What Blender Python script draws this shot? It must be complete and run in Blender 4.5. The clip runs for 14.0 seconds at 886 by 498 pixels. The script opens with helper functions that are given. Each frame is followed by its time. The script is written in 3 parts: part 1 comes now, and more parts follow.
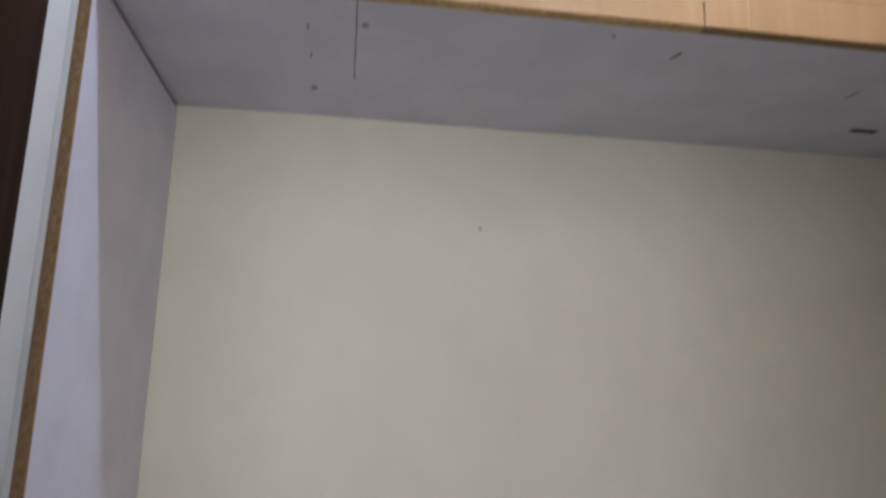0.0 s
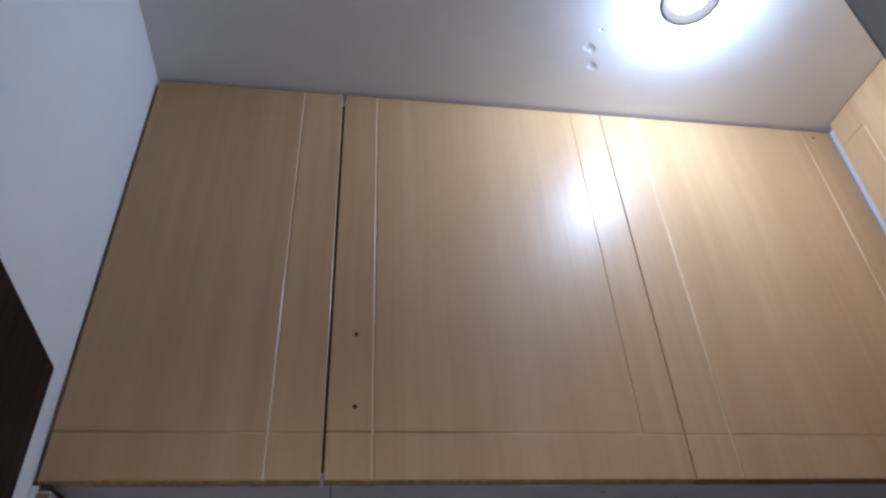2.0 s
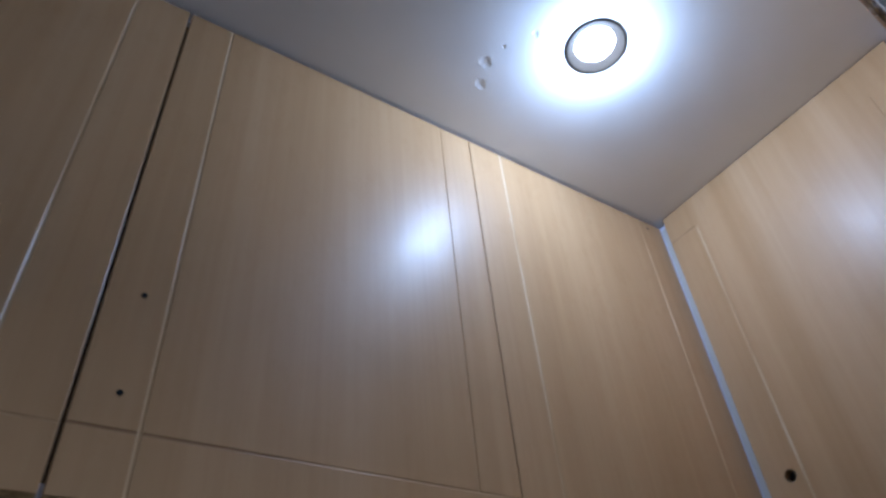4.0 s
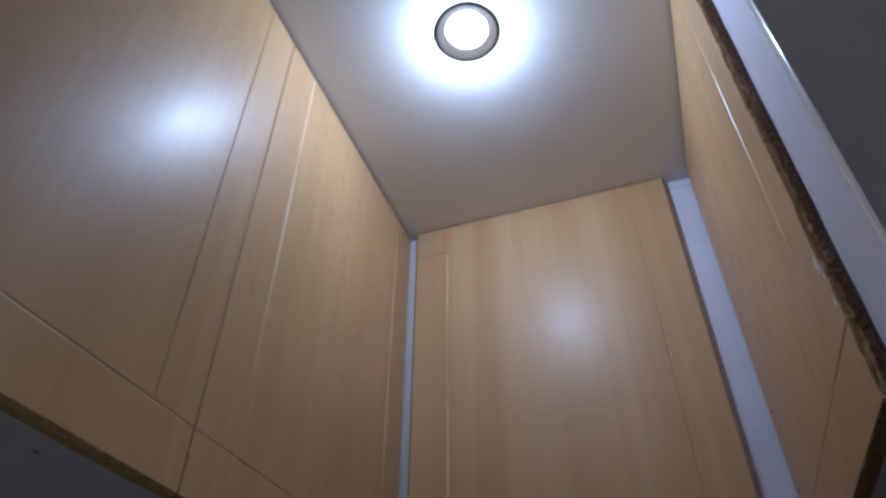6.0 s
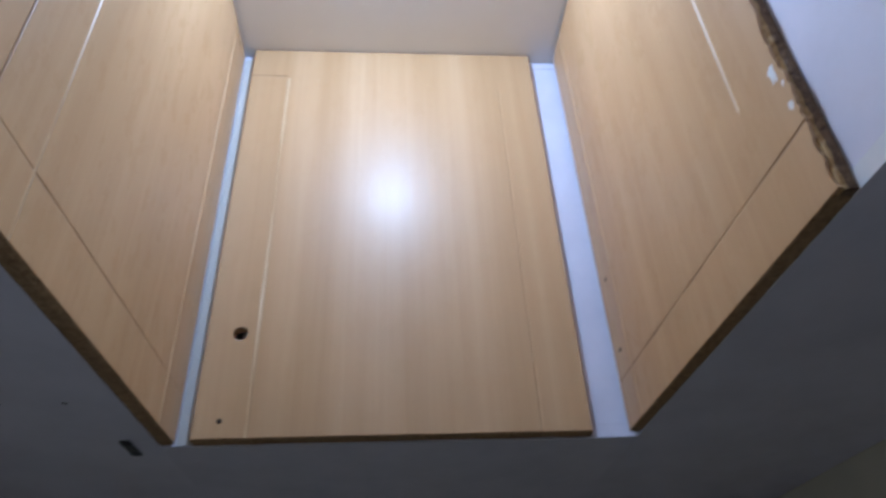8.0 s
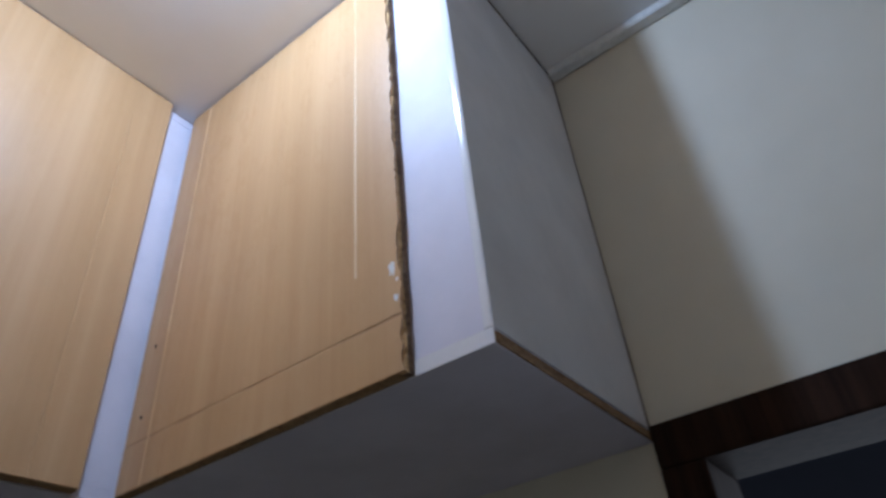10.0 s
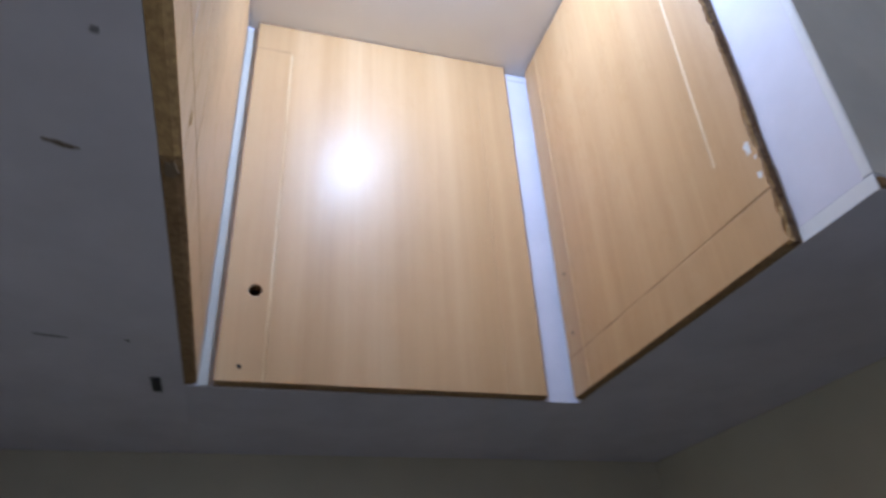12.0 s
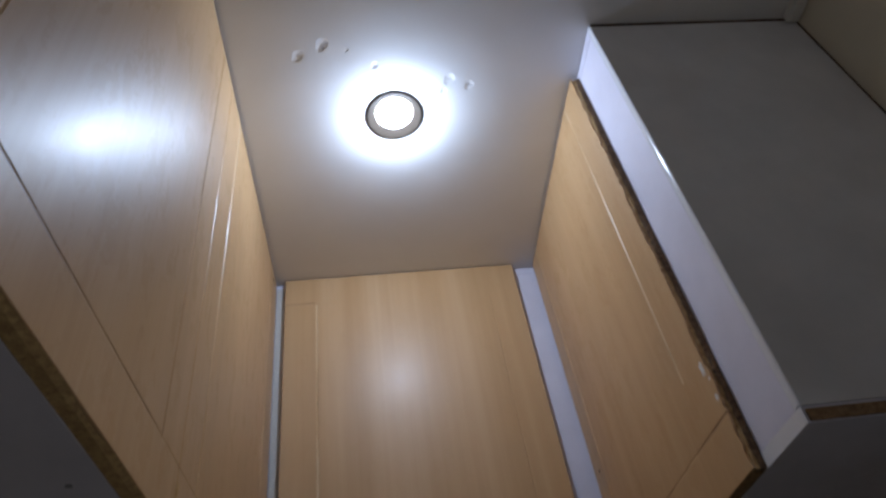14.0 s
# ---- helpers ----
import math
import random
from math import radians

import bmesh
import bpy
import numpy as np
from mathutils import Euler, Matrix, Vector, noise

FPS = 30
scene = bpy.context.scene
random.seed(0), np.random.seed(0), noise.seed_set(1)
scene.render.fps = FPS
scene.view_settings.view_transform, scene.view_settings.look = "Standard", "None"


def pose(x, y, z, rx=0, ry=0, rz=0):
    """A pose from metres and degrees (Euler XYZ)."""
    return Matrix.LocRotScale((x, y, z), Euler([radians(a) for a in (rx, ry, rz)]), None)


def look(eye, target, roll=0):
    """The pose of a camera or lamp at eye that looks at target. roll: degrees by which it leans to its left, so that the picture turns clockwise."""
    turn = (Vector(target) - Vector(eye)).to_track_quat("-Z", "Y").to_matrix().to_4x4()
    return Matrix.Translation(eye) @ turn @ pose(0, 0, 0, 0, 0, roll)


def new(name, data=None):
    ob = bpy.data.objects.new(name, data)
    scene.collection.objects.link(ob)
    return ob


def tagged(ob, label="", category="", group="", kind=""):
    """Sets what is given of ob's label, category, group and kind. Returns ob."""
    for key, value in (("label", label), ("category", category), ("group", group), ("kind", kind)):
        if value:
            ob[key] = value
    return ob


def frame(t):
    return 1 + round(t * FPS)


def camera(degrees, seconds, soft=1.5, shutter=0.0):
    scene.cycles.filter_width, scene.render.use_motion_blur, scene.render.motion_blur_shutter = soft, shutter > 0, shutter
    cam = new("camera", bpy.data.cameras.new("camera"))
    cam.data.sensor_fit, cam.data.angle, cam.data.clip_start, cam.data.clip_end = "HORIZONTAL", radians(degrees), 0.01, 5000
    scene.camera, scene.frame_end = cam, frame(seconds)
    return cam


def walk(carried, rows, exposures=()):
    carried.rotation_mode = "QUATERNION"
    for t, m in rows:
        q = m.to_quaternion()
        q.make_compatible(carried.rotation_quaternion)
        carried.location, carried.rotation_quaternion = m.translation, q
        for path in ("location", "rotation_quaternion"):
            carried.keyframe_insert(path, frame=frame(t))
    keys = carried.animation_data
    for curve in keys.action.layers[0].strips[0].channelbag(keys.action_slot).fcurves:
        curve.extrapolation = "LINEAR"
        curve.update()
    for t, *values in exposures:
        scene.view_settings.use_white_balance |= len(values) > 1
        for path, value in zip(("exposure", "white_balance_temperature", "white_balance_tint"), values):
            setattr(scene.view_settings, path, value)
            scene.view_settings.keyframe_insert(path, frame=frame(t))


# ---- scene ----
cam = camera(67.0, 14.0, soft=2.7, shutter=0.4)

PATH = [
    (0, (0.37, -0.848, 1.406), (0.65, 1.093, 1.802), 1.2),
    (0.5, (0.366, -0.864, 1.498), (0.696, 0.998, 2.148), -1.5),
    (1, (0.371, -0.877, 1.572), (0.681, 0.893, 2.451), -3.4),
    (1.5, (0.367, -0.897, 1.641), (0.66, 0.753, 2.734), -3.5),
    (2, (0.371, -0.899, 1.655), (0.657, 0.688, 2.838), -3.4),
    (2.5, (0.37, -0.883, 1.658), (0.717, 0.699, 2.832), -3.2),
    (3, (0.359, -0.848, 1.678), (0.844, 0.683, 2.87), -4.6),
    (3.5, (0.345, -0.8, 1.704), (1.04, 0.633, 2.914), -1.6),
    (3.7, (0.319, -0.73, 1.706), (1.105, 0.609, 2.966), -3.7),
    (5.8, (0.358, -0.472, 1.702), (1.74, 0.14, 3.012), 1.4),
    (6, (0.369, -0.445, 1.704), (1.803, 0.061, 3.004), 0.2),
    (6.5, (0.42, -0.389, 1.693), (1.941, -0.048, 2.947), 2.9),
    (7, (0.471, -0.375, 1.677), (2.105, -0.046, 2.783), 1.9),
    (7.5, (0.519, -0.362, 1.66), (2.217, -0.172, 2.699), 0.5),
    (8, (0.535, -0.279, 1.643), (2.181, -0.435, 2.768), -3.1),
    (8.5, (0.535, -0.222, 1.651), (2.056, -0.754, 2.835), -4.2),
    (9, (0.546, -0.233, 1.644), (1.892, -1.003, 2.907), -3.7),
    (9.2, (0.541, -0.209, 1.641), (1.767, -1.093, 2.951), -5.9),
    (11.3, (0.442, -0.048, 1.566), (1.769, -1.096, 2.635), 0.1),
    (11.5, (0.449, -0.052, 1.567), (1.909, -0.965, 2.584), -0.0),
    (12, (0.42, -0.066, 1.587), (2.053, -0.594, 2.614), -3.4),
    (12.5, (0.373, -0.153, 1.631), (2.042, -0.4, 2.706), -6.2),
    (13, (0.284, -0.225, 1.686), (1.839, -0.429, 2.927), -8.7),
    (13.5, (0.226, -0.217, 1.686), (1.653, -0.426, 3.071), -11.0),
    (14, (0.218, -0.202, 1.668), (1.675, -0.439, 3.018), -10.3),
]

EXPOSURES = [
    (0, 1.45, 6850, 10), (0.5, 1.46, 6600, 10), (1, 1.32, 6500, 10), (1.5, 0.83, 6300, 10), (2.0, 0.22, 6080, 10), (2.5, 0.01, 5900, 9),
    (3.0, -0.12, 5850, 9), (3.7, -0.35, 5680, 8), (5.8, -0.80, 6150, 10), (6.5, -0.78, 6200, 10), (7.0, -0.24, 5880, 8), (7.5, 0.32, 5760, 7),
    (8.0, 0.52, 5680, 6), (8.5, 0.45, 5740, 6), (9.2, 0.32, 5900, 7), (11.5, 0.52, 6080, 8), (12.0, 0.76, 5980, 8), (12.5, 0.58, 5960, 7), (13.0, 0.17, 6200, 8),
    (13.5, -0.44, 6680, 10), (14, -0.80, 7000, 10),
]

# the pan across the cabinet's end and back, between two known stretches
GAP = [(10.25, (0.49, -0.1, 1.61), (1.3, -1.4, 2.73), -5.0)]
walk(cam, [(t, look(eye, target, roll)) for t, eye, target, roll in sorted(PATH + GAP)], exposures=EXPOSURES)

# ---- light: one recessed ceiling lamp in the lobby, one unseen source added beyond its doorway ----
CEIL, BASE = 2.70, 1.935          # ceiling and underside of the cabinets
NORTH, EAST, SOUTH = 0.455, 1.80, -1.0
LAMP = (0.959, -0.2775)

world = bpy.data.worlds.new("world")
scene.world = world
world.use_nodes = True
world.node_tree.nodes["Background"].inputs[0].default_value = (0.02, 0.02, 0.022, 1)
world.node_tree.nodes["Background"].inputs[1].default_value = 0.0

def lamp_at(name, kind, energy, colour, m):
    data = bpy.data.lights.new(name, kind)
    data.energy, data.color = energy, colour
    new(name, data).matrix_world = m
    return data


# the downlight's light, set below its diffuser: spreads wide, glare halo along the ceiling
COOL = (0.685, 0.92, 1.37)
bulb = lamp_at("downlight_bulb", "POINT", 9.0, COOL, pose(*LAMP, CEIL - 0.014))
bulb.shadow_soft_size = 0.019
# an unseen window assumed in the next room, added to light the niche
window_fill = lamp_at("window_daylight", "AREA", 39.5, (0.91, 0.98, 1.11), pose(0.15, -3.30, 1.725, 90, 0, 0))
window_fill.shape, window_fill.size, window_fill.size_y = "RECTANGLE", 2.4, 0.85


# ---- materials ----
def material(name, rough=0.5, metal=0.0, spec=0.5):
    m = bpy.data.materials.new(name)
    m.use_nodes = True
    n, l = m.node_tree.nodes, m.node_tree.links
    b = n["Principled BSDF"]
    b.inputs["Roughness"].default_value = rough
    b.inputs["Metallic"].default_value = metal
    b.inputs["Specular IOR Level"].default_value = spec
    return m, n, l, b


def field(n, l, scale, detail=3.0, rough=0.5, shift=True):
    """Noise over the world's metres, stretched by scale; each object gets its own piece of it."""
    geo = n.new("ShaderNodeNewGeometry")
    mul = n.new("ShaderNodeVectorMath")
    mul.operation = "MULTIPLY"
    mul.inputs[1].default_value = scale
    l.new(geo.outputs["Position"], mul.inputs[0])
    tex = n.new("ShaderNodeTexNoise")
    tex.inputs["Scale"].default_value, tex.inputs["Detail"].default_value, tex.inputs["Roughness"].default_value = 1.0, detail, rough
    src = mul.outputs[0]
    if shift:
        info, add = n.new("ShaderNodeObjectInfo"), n.new("ShaderNodeVectorMath")
        times = n.new("ShaderNodeMath")
        times.operation, times.inputs[1].default_value = "MULTIPLY", 37.0
        l.new(info.outputs["Random"], times.inputs[0])
        l.new(src, add.inputs[0])
        l.new(times.outputs[0], add.inputs[1])
        src = add.outputs[0]
    l.new(src, tex.inputs["Vector"])
    return tex.outputs["Fac"]


def ramp(n, l, fac, *stops):
    r = n.new("ShaderNodeValToRGB")
    while len(r.color_ramp.elements) < len(stops):
        r.color_ramp.elements.new(0.5)
    for e, (p, c) in zip(r.color_ramp.elements, stops):
        e.position, e.color = p, (*c, 1)
    l.new(fac, r.inputs[0])
    return r.outputs[0]


def mix(n, l, fac, a, b, how="MIX"):
    m = n.new("ShaderNodeMix")
    m.data_type, m.blend_type = "RGBA", how
    for k, v in ((0, fac), (6, a), (7, b)):
        if isinstance(v, (int, float)):
            m.inputs[k].default_value = v
        elif isinstance(v, tuple):
            m.inputs[k].default_value = (*v, 1)
        else:
            l.new(v, m.inputs[k])
    return m.outputs[2]


def bump(n, l, b, height, strength, dist):
    k = n.new("ShaderNodeBump")
    k.inputs["Strength"].default_value, k.inputs["Distance"].default_value = strength, dist
    l.new(height, k.inputs["Height"])
    l.new(k.outputs[0], b.inputs["Normal"])


def span(n, l, fac, low, high):
    r = n.new("ShaderNodeMapRange")
    r.inputs[3].default_value, r.inputs[4].default_value = low, high
    l.new(fac, r.inputs[0])
    return r.outputs[0]


def wood_laminate():
    m, n, l, b = material("beech_laminate", 0.4, 0.0, 0.34)
    fine = field(n, l, (110, 110, 2.6), 5.0, 0.65)
    broad = field(n, l, (17, 17, 0.55), 4.0, 0.6)
    dash = field(n, l, (34, 34, 15.0), 6.0, 0.7)
    hazy = field(n, l, (3.0, 3.0, 1.6), 3.0)
    plank = field(n, l, (17, 17, 0.15), 1.5, 0.4)
    col = ramp(n, l, broad, (0.28, (0.474, 0.280, 0.129)), (0.5, (0.529, 0.322, 0.157)), (0.74, (0.574, 0.362, 0.190)))
    col = mix(n, l, 0.27, col, ramp(n, l, fine, (0.35, (0.88, 0.85, 0.80)), (0.62, (1, 1, 1))), "MULTIPLY")
    col = mix(n, l, 0.4, col, ramp(n, l, hazy, (0.3, (0.90, 0.875, 0.84)), (0.7, (1, 1, 1))), "MULTIPLY")
    col = mix(n, l, 0.4, col, ramp(n, l, plank, (0.36, (0.87, 0.84, 0.79)), (0.47, (0.96, 0.95, 0.94)), (0.52, (1, 1, 1)), (0.64, (0.93, 0.91, 0.88))), "MULTIPLY")
    l.new(col, b.inputs["Base Color"])
    l.new(span(n, l, broad, 0.36, 0.50), b.inputs["Roughness"])
    l.new(span(n, l, fine, 0.02, 0.24), b.inputs["Coat Weight"])
    l.new(span(n, l, dash, 0.14, 0.44), b.inputs["Coat Roughness"])
    bump(n, l, b, fine, 0.32, 0.0009)
    return m


def groove_sheen():
    """The upright routed lines: lip highlights put in as a paler colour, in stretches."""
    m, n, l, b = material("pale_groove_sheen", 0.35, 0.0, 0.3)
    patchy = field(n, l, (9, 9, 3.5), 3.0, 0.6)
    l.new(ramp(n, l, patchy, (0.40, (0.53, 0.335, 0.17)), (0.62, (0.67, 0.495, 0.315))), b.inputs["Base Color"])
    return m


def faded_groove():
    """The shallow cross lines: brown in stretches, wood-coloured where they fade out."""
    m, n, l, b = material("faded_groove", 0.45, 0.0, 0.3)
    patchy = field(n, l, (7, 7, 7), 3.0, 0.6)
    l.new(ramp(n, l, patchy, (0.38, (0.30, 0.165, 0.075)), (0.60, (0.52, 0.325, 0.162))), b.inputs["Base Color"])
    return m


def board_laminate(name, colour, rough):
    m, n, l, b = material(name, rough, 0.0, 0.3)
    spots = field(n, l, (9, 9, 9), 4.0, 0.6)
    grain = field(n, l, (420, 420, 420), 2.0)
    low = tuple(c * 0.90 for c in colour)
    col = ramp(n, l, spots, (0.32, low), (0.62, colour))
    l.new(col, b.inputs["Base Color"])
    l.new(span(n, l, spots, rough + 0.08, rough - 0.06), b.inputs["Roughness"])
    bump(n, l, b, grain, 0.08, 0.0004)
    return m


def chipboard(name, dark, light):
    m, n, l, b = material(name, 0.85)
    chips = field(n, l, (160, 160, 240), 5.0, 0.7)
    patch = field(n, l, (14, 14, 14), 3.0)
    col = mix(n, l, 0.3, ramp(n, l, chips, (0.32, dark), (0.66, light)), ramp(n, l, patch, (0.35, (0.62, 0.56, 0.5)), (0.65, (1, 1, 1))), "MULTIPLY")
    l.new(col, b.inputs["Base Color"])
    bump(n, l, b, chips, 0.6, 0.002)
    return m


def paint(name, colour, dirt=0.9):
    m, n, l, b = material(name, 0.62, 0.0, 0.3)
    cloud = field(n, l, (2.3, 2.3, 2.3), 4.0, 0.6, False)
    roller = field(n, l, (260, 260, 260), 3.0, 0.6, False)
    wavy = field(n, l, (14, 14, 14), 3.0, 0.5, False)
    col = ramp(n, l, cloud, (0.3, tuple(c * dirt for c in colour)), (0.65, colour))
    col = mix(n, l, 0.12, col, ramp(n, l, wavy, (0.3, (0.86, 0.85, 0.82)), (0.6, (1, 1, 1))), "MULTIPLY")
    l.new(col, b.inputs["Base Color"])
    both = n.new("ShaderNodeMath")
    both.operation = "MULTIPLY_ADD"
    l.new(wavy, both.inputs[0])
    both.inputs[1].default_value = 3.0
    l.new(roller, both.inputs[2])
    bump(n, l, b, both.outputs[0], 0.22, 0.0012)
    return m


def dark_wood():
    m, n, l, b = material("dark_brown_wood", 0.7, 0.0, 0.03)
    grain = field(n, l, (70, 70, 2.5), 4.0, 0.6)
    l.new(ramp(n, l, grain, (0.3, (0.018, 0.010, 0.007)), (0.7, (0.040, 0.021, 0.014))), b.inputs["Base Color"])
    bump(n, l, b, grain, 0.15, 0.0008)
    return m


def tiles():
    m, n, l, b = material("floor_tile", 0.25)
    l.new(ramp(n, l, field(n, l, (6, 6, 6), 5.0, 0.6, False), (0.3, (0.26, 0.25, 0.27)), (0.7, (0.34, 0.33, 0.35))), b.inputs["Base Color"])
    return m


def plain(name, colour, rough, metal=0.0, low=0.82):
    m, n, l, b = material(name, rough, metal)
    g = field(n, l, (90, 90, 90), 3.0)
    l.new(ramp(n, l, g, (0.3, tuple(c * low for c in colour)), (0.7, colour)), b.inputs["Base Color"])
    return m


def glowing():
    m, n, l, b = material("lamp_diffuser", 0.4)
    b.inputs["Base Color"].default_value = (0.9, 0.9, 0.9, 1)
    b.inputs["Emission Color"].default_value = (0.95, 0.97, 1, 1)
    b.inputs["Emission Strength"].default_value = 12.0
    return m


WOOD = wood_laminate()
WHITE = board_laminate("white_laminate", (0.70, 0.668, 0.74), 0.5)
ENDGREY = board_laminate("white_melamine", (0.76, 0.73, 0.72), 0.36)
LIPPING = plain("cream_edge_band", (0.74, 0.73, 0.74), 0.11, 0.0, 0.96)
STRIP = plain("dull_cream_strip", (0.58, 0.55, 0.50), 0.4, 0.0, 0.94)
CORE = chipboard("raw_chipboard", (0.15, 0.075, 0.030), (0.40, 0.24, 0.115))
MIDEDGE = chipboard("brown_board_edge", (0.19, 0.105, 0.045), (0.42, 0.26, 0.125))
DARKEDGE = chipboard("dark_gap_brown", (0.045, 0.022, 0.011), (0.15, 0.08, 0.036))
WORNEDGE = chipboard("shaded_worn_edge", (0.06, 0.030, 0.015), (0.30, 0.185, 0.10))
RAGGED = chipboard("stained_board_edge", (0.36, 0.21, 0.085), (0.68, 0.45, 0.20))
BEIGE = paint("beige_wall_paint", (0.71, 0.66, 0.54))
OFFWHITE = paint("white_wall_paint", (0.80, 0.785, 0.75), 0.95)
CEILING = paint("ceiling_paint", (0.82, 0.81, 0.80), 0.96)
DARK = dark_wood()
# dark blue for the shade in the next room, its own paint unknown
SHADEBLUE = paint("shaded_room_blue", (0.035, 0.04, 0.06))
TILE = tiles()
GUNMETAL = plain("dark_satin_rim", (0.0095, 0.0068, 0.0047), 0.8)
GUNMETAL.node_tree.nodes["Principled BSDF"].inputs["Specular IOR Level"].default_value = 0.03
CHROME = plain("chrome_rim", (0.50, 0.49, 0.54), 0.06, 1.0)
GLOW = glowing()
# the shade in screw holes and the open joint, as a black colour
BLACK = plain("hole_shadow_black", (0.012, 0.010, 0.009), 0.9)
SCUFF = plain("brown_scuff", (0.20, 0.15, 0.115), 0.8)
GRAPHITE = plain("graphite_mark", (0.26, 0.25, 0.27), 0.8)
SCREW = plain("screw_head", (0.20, 0.19, 0.19), 0.5, 0.6)
PLASTER = plain("plaster_filler", (0.82, 0.81, 0.80), 0.8)
GROOVE = groove_sheen()
FADED = faded_groove()
SMUDGE = plain("wall_smudge", (0.46, 0.42, 0.34), 0.8)
DARKPLATE = plain("blackened_plate", (0.045, 0.042, 0.045), 0.5)
JOINTBROWN = plain("brown_joint_patch", (0.27, 0.19, 0.12), 0.8)
PVC = plain("white_plastic", (0.78, 0.78, 0.76), 0.35)


# ---- builders ----
def part(name, bm, mat, parent=None, label=""):
    me = bpy.data.meshes.new(name)
    bmesh.ops.recalc_face_normals(bm, faces=bm.faces)
    bm.to_mesh(me)
    bm.free()
    me.materials.append(mat)
    ob = new(name, me)
    ob.parent = parent
    return tagged(ob, label) if label else ob


def thing(name, label, category, place=(0, 0, 0), group=""):
    e = new(name)
    e.location = place
    e.empty_display_size = 0.05
    return tagged(e, label, category, group)


def box(bm, lo, hi, bevel=0.0, m=Matrix()):
    """A box from corner to corner, its edges rounded by bevel."""
    made = bmesh.ops.create_cube(bm, size=1.0)["verts"]
    size, mid = Vector(hi) - Vector(lo), (Vector(hi) + Vector(lo)) / 2
    for v in made:
        v.co = Vector([c * s for c, s in zip(v.co, size)]) + mid
    if bevel:
        edges = list({e for v in made for e in v.link_edges})
        made = bmesh.ops.bevel(bm, geom=edges, offset=bevel, segments=2, affect="EDGES", profile=0.6)["verts"]
    for v in made:
        v.co = m @ v.co
    return bm


def boxed(lo, hi, bevel=0.0):
    return box(bmesh.new(), lo, hi, bevel)


def at(ob, parent_place):
    """Parts are built in the world's metres: move them into their parent's frame."""
    ob.location = Vector(ob.location) - Vector(parent_place)
    return ob


def disc(bm, m, radius, depth, sides=20, inner=0.0):
    """A short round plug along local z, from 0 to depth, with a softened rim; with inner, a ring."""
    prof = [(radius, 0), (radius, depth * 0.6), (radius - depth * 0.4, depth)]
    if inner:
        prof += [(inner, depth), (inner, 0)]
    rows = [[bm.verts.new(m @ Vector((r * math.cos(a), r * math.sin(a), z))) for a in (i * math.tau / sides for i in range(sides))] for r, z in prof]
    for a, b in zip(rows, rows[1:]):
        for i in range(sides):
            bm.faces.new((a[i], a[i - 1], b[i - 1], b[i]))
    if not inner:
        bm.faces.new(rows[-1])
        bm.faces.new(rows[0][::-1])
    return bm


def blot(bm, m, length, width, seed, depth=0.0008, points=14, least=0.72):
    """A thin uneven patch in local x and y, raised by depth."""
    rnd = random.Random(seed)
    ring = []
    for i in range(points):
        a = i * math.tau / points
        k = 0.5 * rnd.uniform(least, 1.1)
        ring.append((length * k * math.cos(a), width * k * math.sin(a)))
    low = [bm.verts.new(m @ Vector((x, y, 0))) for x, y in ring]
    top = [bm.verts.new(m @ Vector((x * 0.85, y * 0.85, depth))) for x, y in ring]
    for i in range(points):
        bm.faces.new((low[i - 1], low[i], top[i], top[i - 1]))
    bm.faces.new(top)
    return bm


def lined(stops, start, end, step=0.0, wide=1.0):
    """Grid lines with three lines close together at each groove, and a soft rim at both ends."""
    out = {round(v, 5) for v in (start, start + 0.0012, end - 0.0012, end)}
    for s, k in stops:
        out |= {round(s + d * wide * k, 5) for d in (-0.0026, -0.0010, 0.0010, 0.0026)}
    if step:
        out |= {round(start + step * i, 5) for i in range(1, int((end - start) / step))}
    return sorted(out)


